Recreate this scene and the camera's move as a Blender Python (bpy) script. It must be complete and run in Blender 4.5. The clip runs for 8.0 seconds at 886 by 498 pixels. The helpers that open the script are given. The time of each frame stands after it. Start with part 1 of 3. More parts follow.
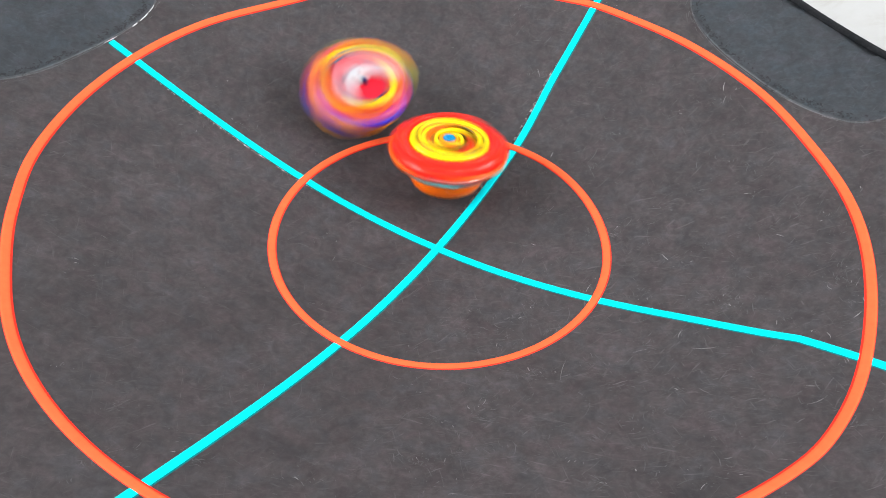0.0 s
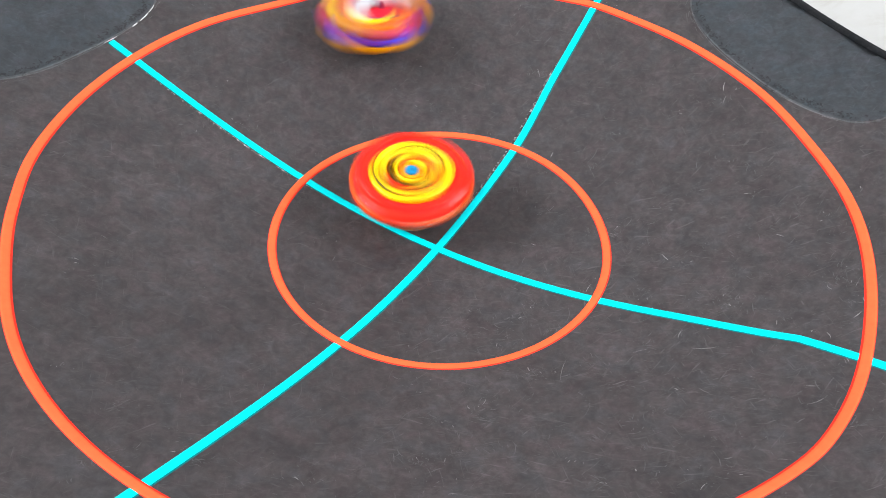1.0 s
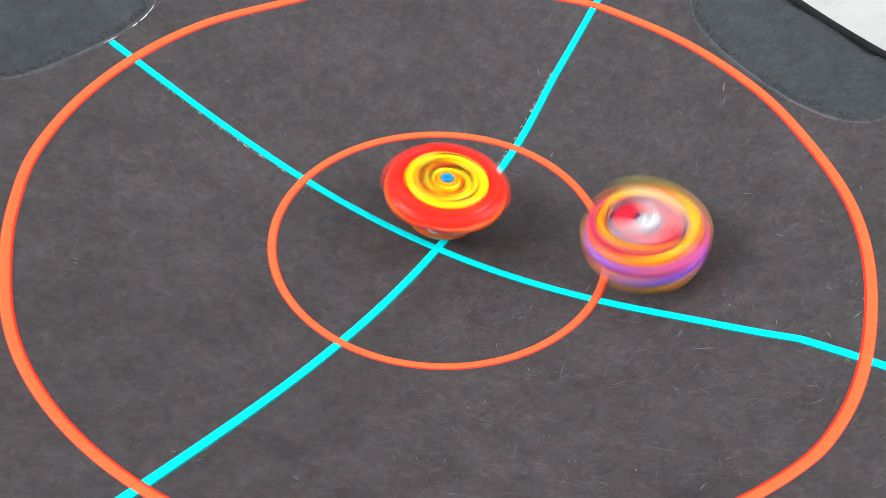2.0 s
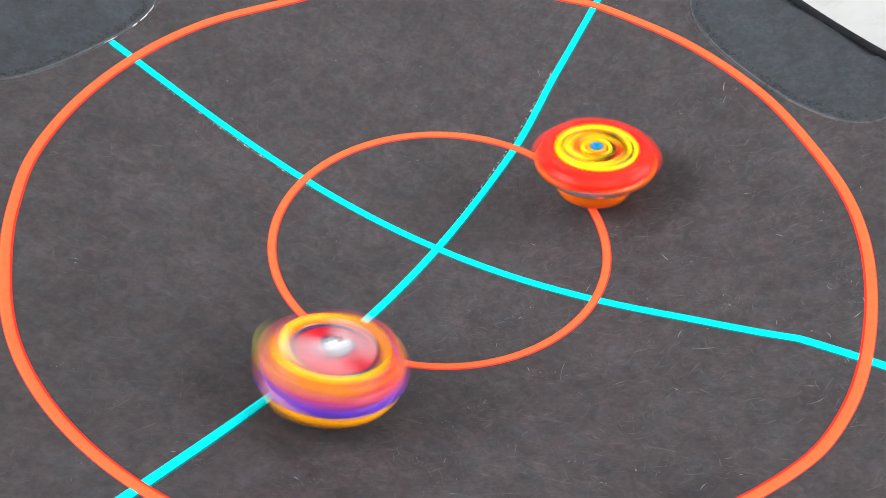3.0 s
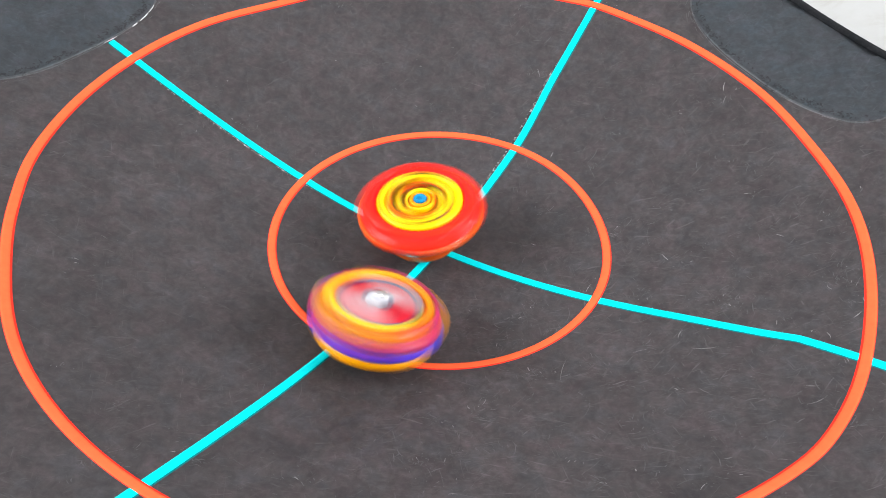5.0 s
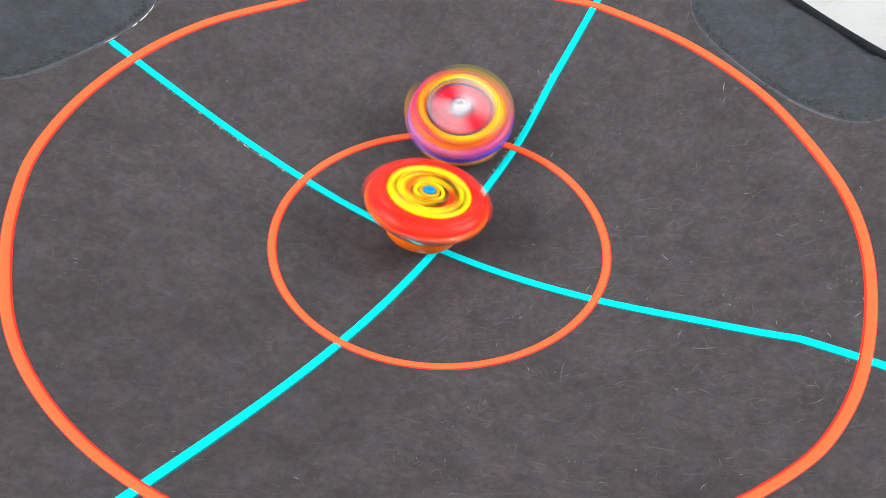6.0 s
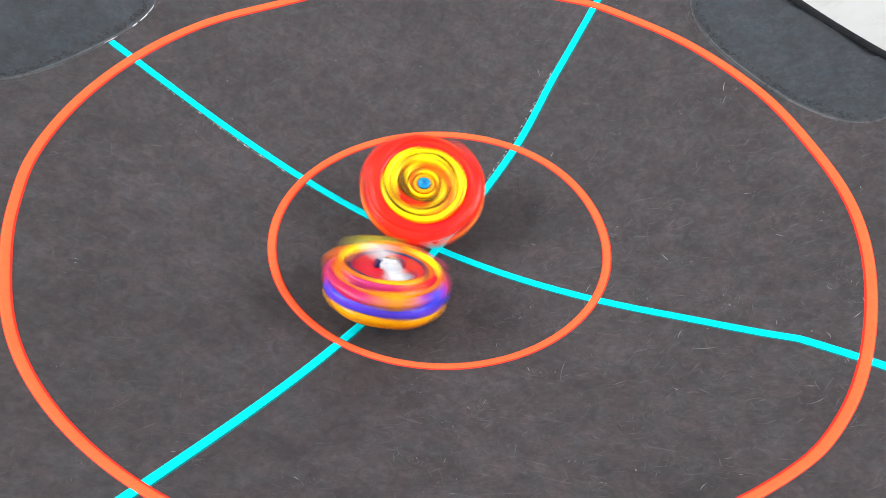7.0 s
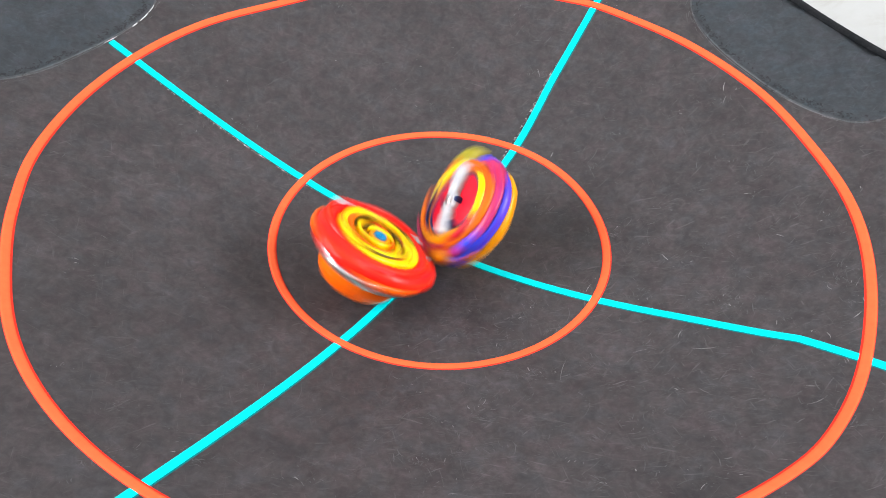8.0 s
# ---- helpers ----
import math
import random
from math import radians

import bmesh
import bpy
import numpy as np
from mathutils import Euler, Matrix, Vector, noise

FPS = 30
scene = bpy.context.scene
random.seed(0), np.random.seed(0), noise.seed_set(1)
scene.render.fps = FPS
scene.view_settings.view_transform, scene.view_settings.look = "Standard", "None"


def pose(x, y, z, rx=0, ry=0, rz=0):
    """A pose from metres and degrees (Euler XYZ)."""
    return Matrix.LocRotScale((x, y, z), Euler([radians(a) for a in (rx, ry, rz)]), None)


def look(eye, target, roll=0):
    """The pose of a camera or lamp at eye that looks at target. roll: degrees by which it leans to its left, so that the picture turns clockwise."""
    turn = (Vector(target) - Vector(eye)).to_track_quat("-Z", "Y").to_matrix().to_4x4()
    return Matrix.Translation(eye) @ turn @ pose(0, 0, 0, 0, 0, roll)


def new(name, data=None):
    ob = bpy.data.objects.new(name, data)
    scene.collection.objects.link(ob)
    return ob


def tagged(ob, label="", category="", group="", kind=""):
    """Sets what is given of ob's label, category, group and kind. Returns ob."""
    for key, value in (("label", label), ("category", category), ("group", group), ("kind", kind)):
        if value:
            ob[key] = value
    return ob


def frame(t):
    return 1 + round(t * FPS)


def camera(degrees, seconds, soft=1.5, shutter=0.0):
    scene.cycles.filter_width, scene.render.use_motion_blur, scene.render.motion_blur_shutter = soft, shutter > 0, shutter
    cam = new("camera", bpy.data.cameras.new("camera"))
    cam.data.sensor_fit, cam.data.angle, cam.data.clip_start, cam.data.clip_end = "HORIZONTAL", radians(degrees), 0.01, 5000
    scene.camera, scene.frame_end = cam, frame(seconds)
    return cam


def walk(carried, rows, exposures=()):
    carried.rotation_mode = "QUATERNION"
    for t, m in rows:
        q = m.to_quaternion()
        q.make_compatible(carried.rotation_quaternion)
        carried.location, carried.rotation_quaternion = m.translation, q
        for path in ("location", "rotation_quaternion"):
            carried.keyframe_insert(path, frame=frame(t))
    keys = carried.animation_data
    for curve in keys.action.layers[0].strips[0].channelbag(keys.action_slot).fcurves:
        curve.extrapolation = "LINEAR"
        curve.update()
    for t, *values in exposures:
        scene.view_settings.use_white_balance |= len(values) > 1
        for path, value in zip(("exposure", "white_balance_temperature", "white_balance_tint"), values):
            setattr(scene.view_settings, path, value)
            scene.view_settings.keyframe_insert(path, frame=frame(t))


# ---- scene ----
UNIT = 0.07                      # radius of the inner ring

# ---- camera ----
cam = camera(53.95, 8.0, soft=1.0, shutter=0.5)
EYE = (0.0, -0.2673, 0.2568)
VIEW = look(EYE, (0.00272, -0.00003, -0.00001), 2.53)
walk(cam, [(0.0, VIEW), (8.0, VIEW)], exposures=[(0.0, 0.6, 6500, 10), (8.0, 0.6, 6500, 10)])

# ---- world, sun ----
world = bpy.data.worlds.new("world")
scene.world = world
world.use_nodes = True
wn = world.node_tree
sky = wn.nodes.new("ShaderNodeTexSky")
sky.sky_type, sky.sun_disc = "NISHITA", False
sky.sun_elevation, sky.sun_rotation = radians(62), radians(-25)
sky.dust_density = 4.0
wn.links.new(sky.outputs["Color"], wn.nodes["Background"].inputs["Color"])
wn.nodes["Background"].inputs["Strength"].default_value = 0.15
sun_data = bpy.data.lights.new("sun", "SUN")
sun_data.energy, sun_data.angle, sun_data.color = 1.0, radians(30), (1.0, 0.95, 0.88)
sun = new("sun", sun_data)
sun.matrix_world = look((-0.25, 0.45, 1.0), (0, 0, 0))
ROOM_X, ROOM_Y, ROOM_H = 2.1, 2.3, 2.6          # half width, half depth and height of the added room
SILL, HEAD, SPAN = 0.80, 1.95, 0.9               # the two added openings for the side lamps, in the unseen side walls
OPENING_Y = -0.35                                 # their middle, nearer to the viewer than to the far wall
# Added area lamps, no window known: soft light from left and right.
for side in (-1, 1):
    lamp_data = bpy.data.lights.new("window_light", "AREA")
    lamp_data.shape, lamp_data.size, lamp_data.size_y = "RECTANGLE", 2 * SPAN, HEAD - SILL
    lamp_data.energy, lamp_data.color = 77 if side < 0 else 72, (0.94, 0.97, 1.0)
    lamp = new("window_light", lamp_data)
    lamp.matrix_world = look((side * (ROOM_X + 0.05), OPENING_Y, (SILL + HEAD) / 2), (0, OPENING_Y, (SILL + HEAD) / 2))


# ---- materials ----
class Nodes:
    """A small helper to write node materials in a few lines."""

    def __init__(self, name, rough=0.5, metal=0.0, spec=0.5):
        self.mat = bpy.data.materials.new(name)
        self.mat.use_nodes = True
        self.tree = self.mat.node_tree
        self.bsdf = self.tree.nodes["Principled BSDF"]
        self.bsdf.inputs["Roughness"].default_value = rough
        self.bsdf.inputs["Metallic"].default_value = metal
        self.bsdf.inputs["Specular IOR Level"].default_value = spec

    def node(self, kind, **inputs):
        n = self.tree.nodes.new(kind)
        for key, value in inputs.items():
            self.put(n.inputs[key.replace("_", " ")], value)
        return n

    def put(self, socket, value):
        if isinstance(value, bpy.types.NodeSocket):
            self.tree.links.new(value, socket)
        else:
            socket.default_value = value

    def coords(self, rot=0.0, scale=(1, 1, 1), offset=(0, 0, 0)):
        c = self.node("ShaderNodeTexCoord").outputs["Object"]
        c = self.node("ShaderNodeMapping", Vector=c, Rotation=(0, 0, rot)).outputs["Vector"]
        m = self.node("ShaderNodeMapping", Vector=c, Scale=scale, Location=offset)
        return m.outputs["Vector"]

    def noise(self, scale, detail=4.0, vector=None, rough=0.5, distort=0.0):
        n = self.node("ShaderNodeTexNoise", Scale=scale, Detail=detail, Roughness=rough, Distortion=distort,
                      Vector=vector if vector else self.coords())
        return n.outputs["Fac"]

    def ramp(self, fac, stops):
        n = self.node("ShaderNodeValToRGB", Fac=fac)
        els = n.color_ramp.elements
        while len(els) < len(stops):
            els.new(0.5)
        for el, (place, colour) in zip(els, stops):
            el.position = place
            el.color = (*colour, 1) if isinstance(colour, tuple) else (colour, colour, colour, 1)
        return n.outputs["Color"]

    def mix(self, fac, a, b, how="MIX"):
        n = self.node("ShaderNodeMix")
        n.data_type, n.blend_type = "RGBA", how
        for k, v in ((0, fac), (6, a), (7, b)):
            if isinstance(v, tuple) and len(v) == 3:
                v = (*v, 1)
            self.put(n.inputs[k], v)
        return n.outputs[2]

    def math(self, how, a, b=0.0):
        n = self.node("ShaderNodeMath")
        n.operation = how
        self.put(n.inputs[0], a)
        self.put(n.inputs[1], b)
        return n.outputs[0]

    def bump(self, height, strength=0.2, distance=0.0003):
        n = self.node("ShaderNodeBump", Strength=strength, Distance=distance, Height=height)
        self.put(self.bsdf.inputs["Normal"], n.outputs["Normal"])

    def colour(self, value):
        if isinstance(value, tuple) and len(value) == 3:
            value = (*value, 1)
        self.put(self.bsdf.inputs["Base Color"], value)
        return self


def scuffed_plastic(name, low, high, scuff, amount, rough, spec=0.5):
    """Worn plastic: soft cloudy patches of slightly different hue, wispy pale rub marks and fine scratches."""
    m = Nodes(name, rough=rough, spec=spec)
    base = m.ramp(m.noise(22, 6, rough=0.6), [(0.3, low), (0.72, high)])
    fine = m.ramp(m.noise(420, 5, rough=0.7), [(0.3, (0.80, 0.80, 0.80)), (0.5, (0.97, 0.97, 0.97)), (0.72, (1.22, 1.21, 1.21))])
    blot = m.ramp(m.noise(70, 5, rough=0.65, distort=0.6), [(0.28, (0.72, 0.70, 0.73)), (0.5, (1.0, 1.0, 0.98)), (0.72, (1.30, 1.29, 1.31))])
    hue = m.ramp(m.noise(130, 3, m.coords(0.4, offset=(3, 1, 0))), [(0.34, (1.07, 0.97, 1.0)), (0.5, (1.0, 1.0, 1.0)), (0.66, (0.92, 1.01, 1.06))])
    mottle = m.ramp(m.noise(190, 4, m.coords(1.1, offset=(1, 4, 0)), rough=0.6, distort=1.0), [(0.3, (0.70, 0.69, 0.70)), (0.5, (0.98, 0.98, 0.98)), (0.7, (1.30, 1.29, 1.29))])
    base = m.mix(1.0, base, blot, "MULTIPLY")
    base = m.mix(1.0, base, mottle, "MULTIPLY")
    base = m.mix(1.0, base, hue, "MULTIPLY")
    base = m.mix(1.0, base, fine, "MULTIPLY")
    where = m.node("ShaderNodeSeparateXYZ", Vector=m.coords(0.75)).outputs[0]
    worn = m.math("ADD", m.noise(16, 3), m.math("MULTIPLY", where, 0.9))
    patches = m.ramp(worn, [(0.40, 0.45), (0.68, 1.0)])
    total = None
    for k, (rot, length, width) in enumerate(((0.35, 80, 900), (1.35, 100, 1300), (2.3, 70, 800), (0.0, 120, 1500), (2.85, 90, 1000))):
        v = m.coords(rot, (length, width, 200), (k * 1.7, k * 3.1, 0))
        s = m.ramp(m.noise(1.0, 3.0, v, distort=0.9), [(0.655, 0.0), (0.75, 1.0)])
        total = s if total is None else m.math("MAXIMUM", total, s)
    haze = m.ramp(m.noise(150, 5, rough=0.7, distort=1.6), [(0.52, 0.0), (0.72, 0.55)])
    total = m.math("MULTIPLY", m.math("MAXIMUM", total, haze), patches)
    fac = m.math("MULTIPLY", total, amount)
    m.colour(m.mix(fac, base, scuff))
    m.put(m.bsdf.inputs["Roughness"], m.math("ADD", m.math("MULTIPLY", m.noise(60, 5), 0.22), rough - 0.1))
    m.bump(m.math("ADD", m.noise(900, 3), m.math("MULTIPLY", total, -0.7)), 0.14, 0.0002)
    return m.mat


def paint(name, colour, edge, rough=0.55):
    m = Nodes(name, rough=rough, spec=0.06)
    wear = m.ramp(m.noise(260, 5, rough=0.7), [(0.35, 0.92), (0.7, 1.04)])
    m.colour(m.mix(1.0, m.mix(m.ramp(m.noise(35, 3), [(0.35, 0.0), (0.8, 0.25)]), colour, edge), wear, "MULTIPLY"))
    m.bump(m.noise(800, 3), 0.12, 0.0002)
    return m.mat


def toy_plastic(name, colour, dark, rough=0.3, spec=0.28):
    """Moulded plastic, with faint turned rings and patches that smear as it spins."""
    m = Nodes(name, rough=rough, spec=spec)
    c = m.node("ShaderNodeTexCoord").outputs["Object"]
    sep = m.node("ShaderNodeSeparateXYZ", Vector=c)
    r = m.math("SQRT", m.math("ADD", m.math("POWER", sep.outputs[0], 2.0), m.math("POWER", sep.outputs[1], 2.0)))
    comb = m.node("ShaderNodeCombineXYZ", X=m.math("MULTIPLY", r, 900.0), Y=m.math("MULTIPLY", sep.outputs[2], 500.0))
    rings = m.noise(1.0, 3, comb.outputs[0])
    patch = m.noise(130, 3)
    f = m.math("ADD", m.math("MULTIPLY", rings, 0.5), m.math("MULTIPLY", patch, 0.5))
    m.colour(m.mix(m.ramp(f, [(0.4, 0.0), (0.68, 1.0)]), colour, dark))
    m.put(m.bsdf.inputs["Roughness"], m.math("ADD", m.math("MULTIPLY", m.noise(300, 4), 0.2), rough - 0.08))
    m.bump(rings, 0.1, 0.0003)
    return m.mat


BOWL = scuffed_plastic("worn_dark_plastic", (0.0305, 0.0253, 0.0262), (0.0440, 0.0370, 0.0383), (0.17, 0.160, 0.160), 0.27, 0.6)
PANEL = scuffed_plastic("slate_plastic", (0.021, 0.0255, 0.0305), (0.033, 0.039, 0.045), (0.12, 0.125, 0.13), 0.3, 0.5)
BLACK = scuffed_plastic("black_rim_plastic", (0.008, 0.009, 0.010), (0.016, 0.017, 0.019), (0.06, 0.06, 0.06), 0.5, 0.8, 0.1)
GROOVE = scuffed_plastic("dirty_groove", (0.011, 0.012, 0.013), (0.026, 0.027, 0.030), (0.08, 0.08, 0.085), 0.3, 0.7)
LIP = scuffed_plastic("rubbed_pale_lip", (0.042, 0.043, 0.046), (0.080, 0.081, 0.085), (0.22, 0.22, 0.22), 0.7, 0.6)
ORANGE_PAINT = paint("orange_paint", (0.98, 0.135, 0.045), (0.96, 0.105, 0.038))
RED_PAINT = paint("red_underpaint", (0.9, 0.035, 0.02), (0.8, 0.03, 0.015))
TEAL_SHADE = paint("teal_line_shadow", (0.003, 0.16, 0.17), (0.003, 0.10, 0.11))
CYAN_PAINT = paint("cyan_paint", (0.0, 0.76, 0.80), (0.0, 0.70, 0.74))


def worn_silver():
    m = Nodes("worn_silver_line", rough=0.5)
    v = m.coords(0.0, (1, 1, 1))
    m.colour(m.ramp(m.noise(900, 4, v, rough=0.8), [(0.42, 0.010), (0.53, 0.03), (0.64, 0.6)]))
    return m.mat


def scratch_mark():
    m = Nodes("scratch_mark", rough=0.6)
    info = m.node("ShaderNodeNewGeometry").outputs["Random Per Island"]
    m.colour(m.ramp(info, [(0.0, (0.045, 0.043, 0.044)), (0.90, (0.080, 0.078, 0.078)), (1.0, (0.24, 0.235, 0.23))]))
    return m.mat


def floor_tile():
    m = Nodes("pale_stone_floor", rough=0.45)
    veins = m.ramp(m.noise(9, 8, rough=0.7, distort=1.2), [(0.35, (0.36, 0.335, 0.30)), (0.5, (0.47, 0.465, 0.45)), (0.7, (0.50, 0.50, 0.49))])
    m.colour(m.mix(m.ramp(m.noise(120, 5), [(0.4, 0.0), (0.75, 0.3)]), veins, (0.44, 0.43, 0.41)))
    m.bump(m.noise(200, 4), 0.1, 0.0005)
    return m.mat


def brushed_metal():
    m = Nodes("bright_steel", rough=0.25, metal=1.0)
    m.colour(m.ramp(m.noise(400, 4), [(0.3, 0.72), (0.7, 0.92)]))
    m.put(m.bsdf.inputs["Roughness"], m.ramp(m.noise(700, 3), [(0.3, 0.18), (0.7, 0.4)]))
    return m.mat


def plaster():
    m = Nodes("wall_plaster", rough=0.9)
    m.colour(m.ramp(m.noise(3, 6), [(0.3, (0.47, 0.465, 0.46)), (0.7, (0.53, 0.52, 0.515))]))
    m.bump(m.noise(60, 5), 0.2, 0.002)
    return m.mat


WALL = plaster()
GLINT_PAINT = paint("white_glint_paint", (0.62, 0.63, 0.64), (0.3, 0.3, 0.3))
SILVER, SCRATCH, FLOOR, STEEL = worn_silver(), scratch_mark(), floor_tile(), brushed_metal()
RED = toy_plastic("red_plastic", (0.94, 0.003, 0.010), (0.94, 0.045, 0.004), 0.24, 0.24)
YELLOW = toy_plastic("yellow_plastic", (0.97, 0.76, 0.0), (0.92, 0.50, 0.0))
ORANGE = toy_plastic("orange_plastic", (0.98, 0.165, 0.0), (0.90, 0.085, 0.0))
OLIVE = toy_plastic("dark_olive_recess", (0.14, 0.08, 0.0), (0.05, 0.035, 0.0))
WHITE = toy_plastic("white_plastic", (0.58, 0.58, 0.61), (0.38, 0.38, 0.41))
BOLT_BLUE = toy_plastic("blue_bolt_plastic", (0.0, 0.26, 0.50), (0.0, 0.14, 0.34))
NAVY = toy_plastic("navy_plastic", (0.02, 0.03, 0.12), (0.01, 0.015, 0.05))
CRIMSON = toy_plastic("crimson_plastic", (0.66, 0.007, 0.026), (0.46, 0.006, 0.022))
AMBER = toy_plastic("amber_plastic", (0.74, 0.155, 0.002), (0.58, 0.065, 0.012))
PINK = toy_plastic("pink_plastic", (0.56, 0.026, 0.085), (0.38, 0.026, 0.19))
VIOLET = toy_plastic("violet_blue_plastic", (0.03, 0.065, 0.74), (0.17, 0.03, 0.44))
GOLD = toy_plastic("golden_yellow_plastic", (0.88, 0.36, 0.0), (0.78, 0.20, 0.0))
DARK_AMBER = toy_plastic("dark_amber_recess", (0.66, 0.26, 0.0), (0.32, 0.13, 0.0))
LIME = toy_plastic("yellow_green_plastic", (0.42, 0.36, 0.02), (0.24, 0.22, 0.03))
TIP_BLUE = toy_plastic("sky_blue_plastic", (0.02, 0.42, 0.82), (0.01, 0.30, 0.62))


# ---- mesh helpers ----
def part(name, bm, material, parent=None, label="", smooth=True):
    me = bpy.data.meshes.new(name)
    bmesh.ops.recalc_face_normals(bm, faces=bm.faces)
    for f in bm.faces:
        f.smooth = smooth
    bm.to_mesh(me)
    bm.free()
    me.materials.append(material)
    ob = new(name, me)
    if parent:
        ob.parent = parent
    return tagged(ob, label)


def sheet(rows, closed=False, ends=False):
    """A bmesh of quads through rows of points; closed: each row returns to its start; ends: the first and last row get a face."""
    bm = bmesh.new()
    grid = [[bm.verts.new(p) for p in row] for row in rows]
    n = len(rows[0])
    for a, b in zip(grid, grid[1:]):
        for k in range(n if closed else n - 1):
            bm.faces.new((a[k], a[(k + 1) % n], b[(k + 1) % n], b[k]))
    if ends:
        bm.faces.new(grid[0])
        bm.faces.new(grid[-1])
    return bm


def turned(profile, seg=96, shape=None, capped=True):
    """A solid of revolution through (radius, height) pairs; shape(angle, radius, height) alters the radius."""
    rows = []
    for r, z in profile:
        row = []
        for k in range(seg):
            a = 2 * math.pi * k / seg
            q = shape(a, r, z) if shape else r
            row.append((q * math.cos(a), q * math.sin(a), z))
        rows.append(row)
    return sheet(rows, closed=True, ends=capped)


def turned_ring(profile, seg=96, shape=None):
    return turned(list(profile) + [profile[0]], seg, shape, capped=False)


def spiral_block(r0, r1, width, z0, z1, a0, a1, seg=14):
    """A swept blade whose middle runs from radius r0 to r1 between two angles, tapered at both ends and rounded on top."""
    rows = []
    for k in range(seg + 1):
        s = k / seg
        a, r = a0 + (a1 - a0) * s, r0 + (r1 - r0) * s
        w = width * (0.25 + 0.75 * math.sin(math.pi * s) ** 0.5) / 2
        ring = [(r - w, z0), (r - w, z1 - 0.0007), (r - 0.5 * w, z1), (r + 0.5 * w, z1), (r + w, z1 - 0.0007), (r + w, z0)]
        rows.append([(q * math.cos(a), q * math.sin(a), z) for q, z in ring])
    return sheet(rows, closed=True, ends=True)


def arc_block(r0, r1, z0, z1, a0, a1, seg=14, ease=0.0006):
    """A curved block between two radii and angles, with eased upper edges."""
    rows = []
    for k in range(seg + 1):
        a = a0 + (a1 - a0) * k / seg
        d = ease if 0 < k < seg else ease * 2
        ring = [(r0, z0), (r0, z1 - d), (r0 + ease, z1 - d + ease), (r1 - ease, z1 - d + ease), (r1, z1 - d), (r1, z0)]
        rows.append([(r * math.cos(a), r * math.sin(a), z) for r, z in ring])
    return sheet(rows, closed=True, ends=True)


# ---- the arena: a shallow bowl ----
def bowl(x, y):
    u = math.hypot(x, y) / UNIT
    return UNIT * (0.12345 * u ** 2 + 0.0024 * u ** 3 - 0.00456 * u ** 4)


SIDES = ((29, 3.005), (90, 3.3), (152, 3.3), (209, 3.4), (270, 3.3), (332, 3.3))


def outline(a):
    """Distance of the arena's edge from its centre, in the direction a."""
    total = sum(max(0.0, math.cos(a - radians(n))) ** 26 / (d * UNIT) ** 26 for n, d in SIDES)
    return total ** (-1 / 26)


def build_bowl(arena):
    bm = bmesh.new()
    seg, rings, thick = 288, 90, 0.004
    layers = []
    for drop in (0.0, thick):
        centre = bm.verts.new((0, 0, -drop))
        prev = None
        loops = []
        for j in range(1, rings + 1):
            row = []
            for k in range(seg):
                a = 2 * math.pi * k / seg
                r = outline(a) * j / rings
                x, y = r * math.cos(a), r * math.sin(a)
                row.append(bm.verts.new((x, y, bowl(x, y) - drop)))
            for k in range(seg):
                n = (k + 1) % seg
                if prev:
                    bm.faces.new((prev[k], row[k], row[n], prev[n]))
                else:
                    bm.faces.new((centre, row[k], row[n]))
            prev = row
        layers.append(prev)
    for k in range(seg):
        n = (k + 1) % seg
        bm.faces.new((layers[0][k], layers[1][k], layers[1][n], layers[0][n]))
    return part("bowl", bm, BOWL, arena, "worn brown-grey plastic bowl covered in fine scratches")


def build_rim(arena):
    rows = []
    seg = 288
    for k in range(seg + 1):
        a = 2 * math.pi * k / seg
        r = outline(a)
        c, s = math.cos(a), math.sin(a)
        z = bowl(r * c, r * s)
        ring = [(-0.0042, -0.0006), (-0.0040, 0.0004), (-0.0032, 0.0008), (-0.0010, 0.0009), (-0.0002, 0.0005), (0.0002, -0.001)]
        row = [((r + d) * c, (r + d) * s, z + h) for d, h in ring]
        row += [((r + 0.0010) * c, (r + 0.0010) * s, FLOOR_Z), ((r - 0.002) * c, (r - 0.002) * s, FLOOR_Z), ((r - 0.002) * c, (r - 0.002) * s, z - 0.004)]
        rows.append(row)
    return part("rim", sheet(rows, closed=True), BLACK, arena, "black rounded plastic rim and skirt")


FLOOR_Z = -0.016


def ribbon(curve, width, lift, count, closed=False):
    """A thin painted band along curve(s), s from 0 to 1, that follows the bowl."""
    pts = [Vector(curve(k / count)) for k in range(count + (0 if closed else 1))]
    n = len(pts)
    rows = []
    for k, p in enumerate(pts):
        q0 = pts[(k - 1) % n] if closed or k else pts[0]
        q1 = pts[(k + 1) % n] if closed or k < n - 1 else pts[-1]
        d = (q1 - q0).normalized()
        side = Vector((-d.y, d.x))
        w = width(k / count) / 2
        row = []
        for off, h in ((-w, 0.0), (-w + 0.00012, lift), (-w * 0.4, lift + 0.00003), (w * 0.4, lift + 0.00003), (w - 0.00012, lift), (w, 0.0)):
            v = p + side * off
            row.append((v.x, v.y, bowl(v.x, v.y) + h))
        rows.append(row)
    if closed:
        rows.append(rows[0])
    return sheet(rows)


def bell(a, centre, spread):
    d = (math.degrees(a) - centre + 180) % 360 - 180
    return math.exp(-(d / spread) ** 2)


def inner_ring(s):
    a = 2 * math.pi * s
    r = 1.0 - 0.022 * bell(a, 14, 30)
    return (UNIT * (0.023 + r * math.cos(a)), UNIT * (-0.001 + r * math.sin(a)))


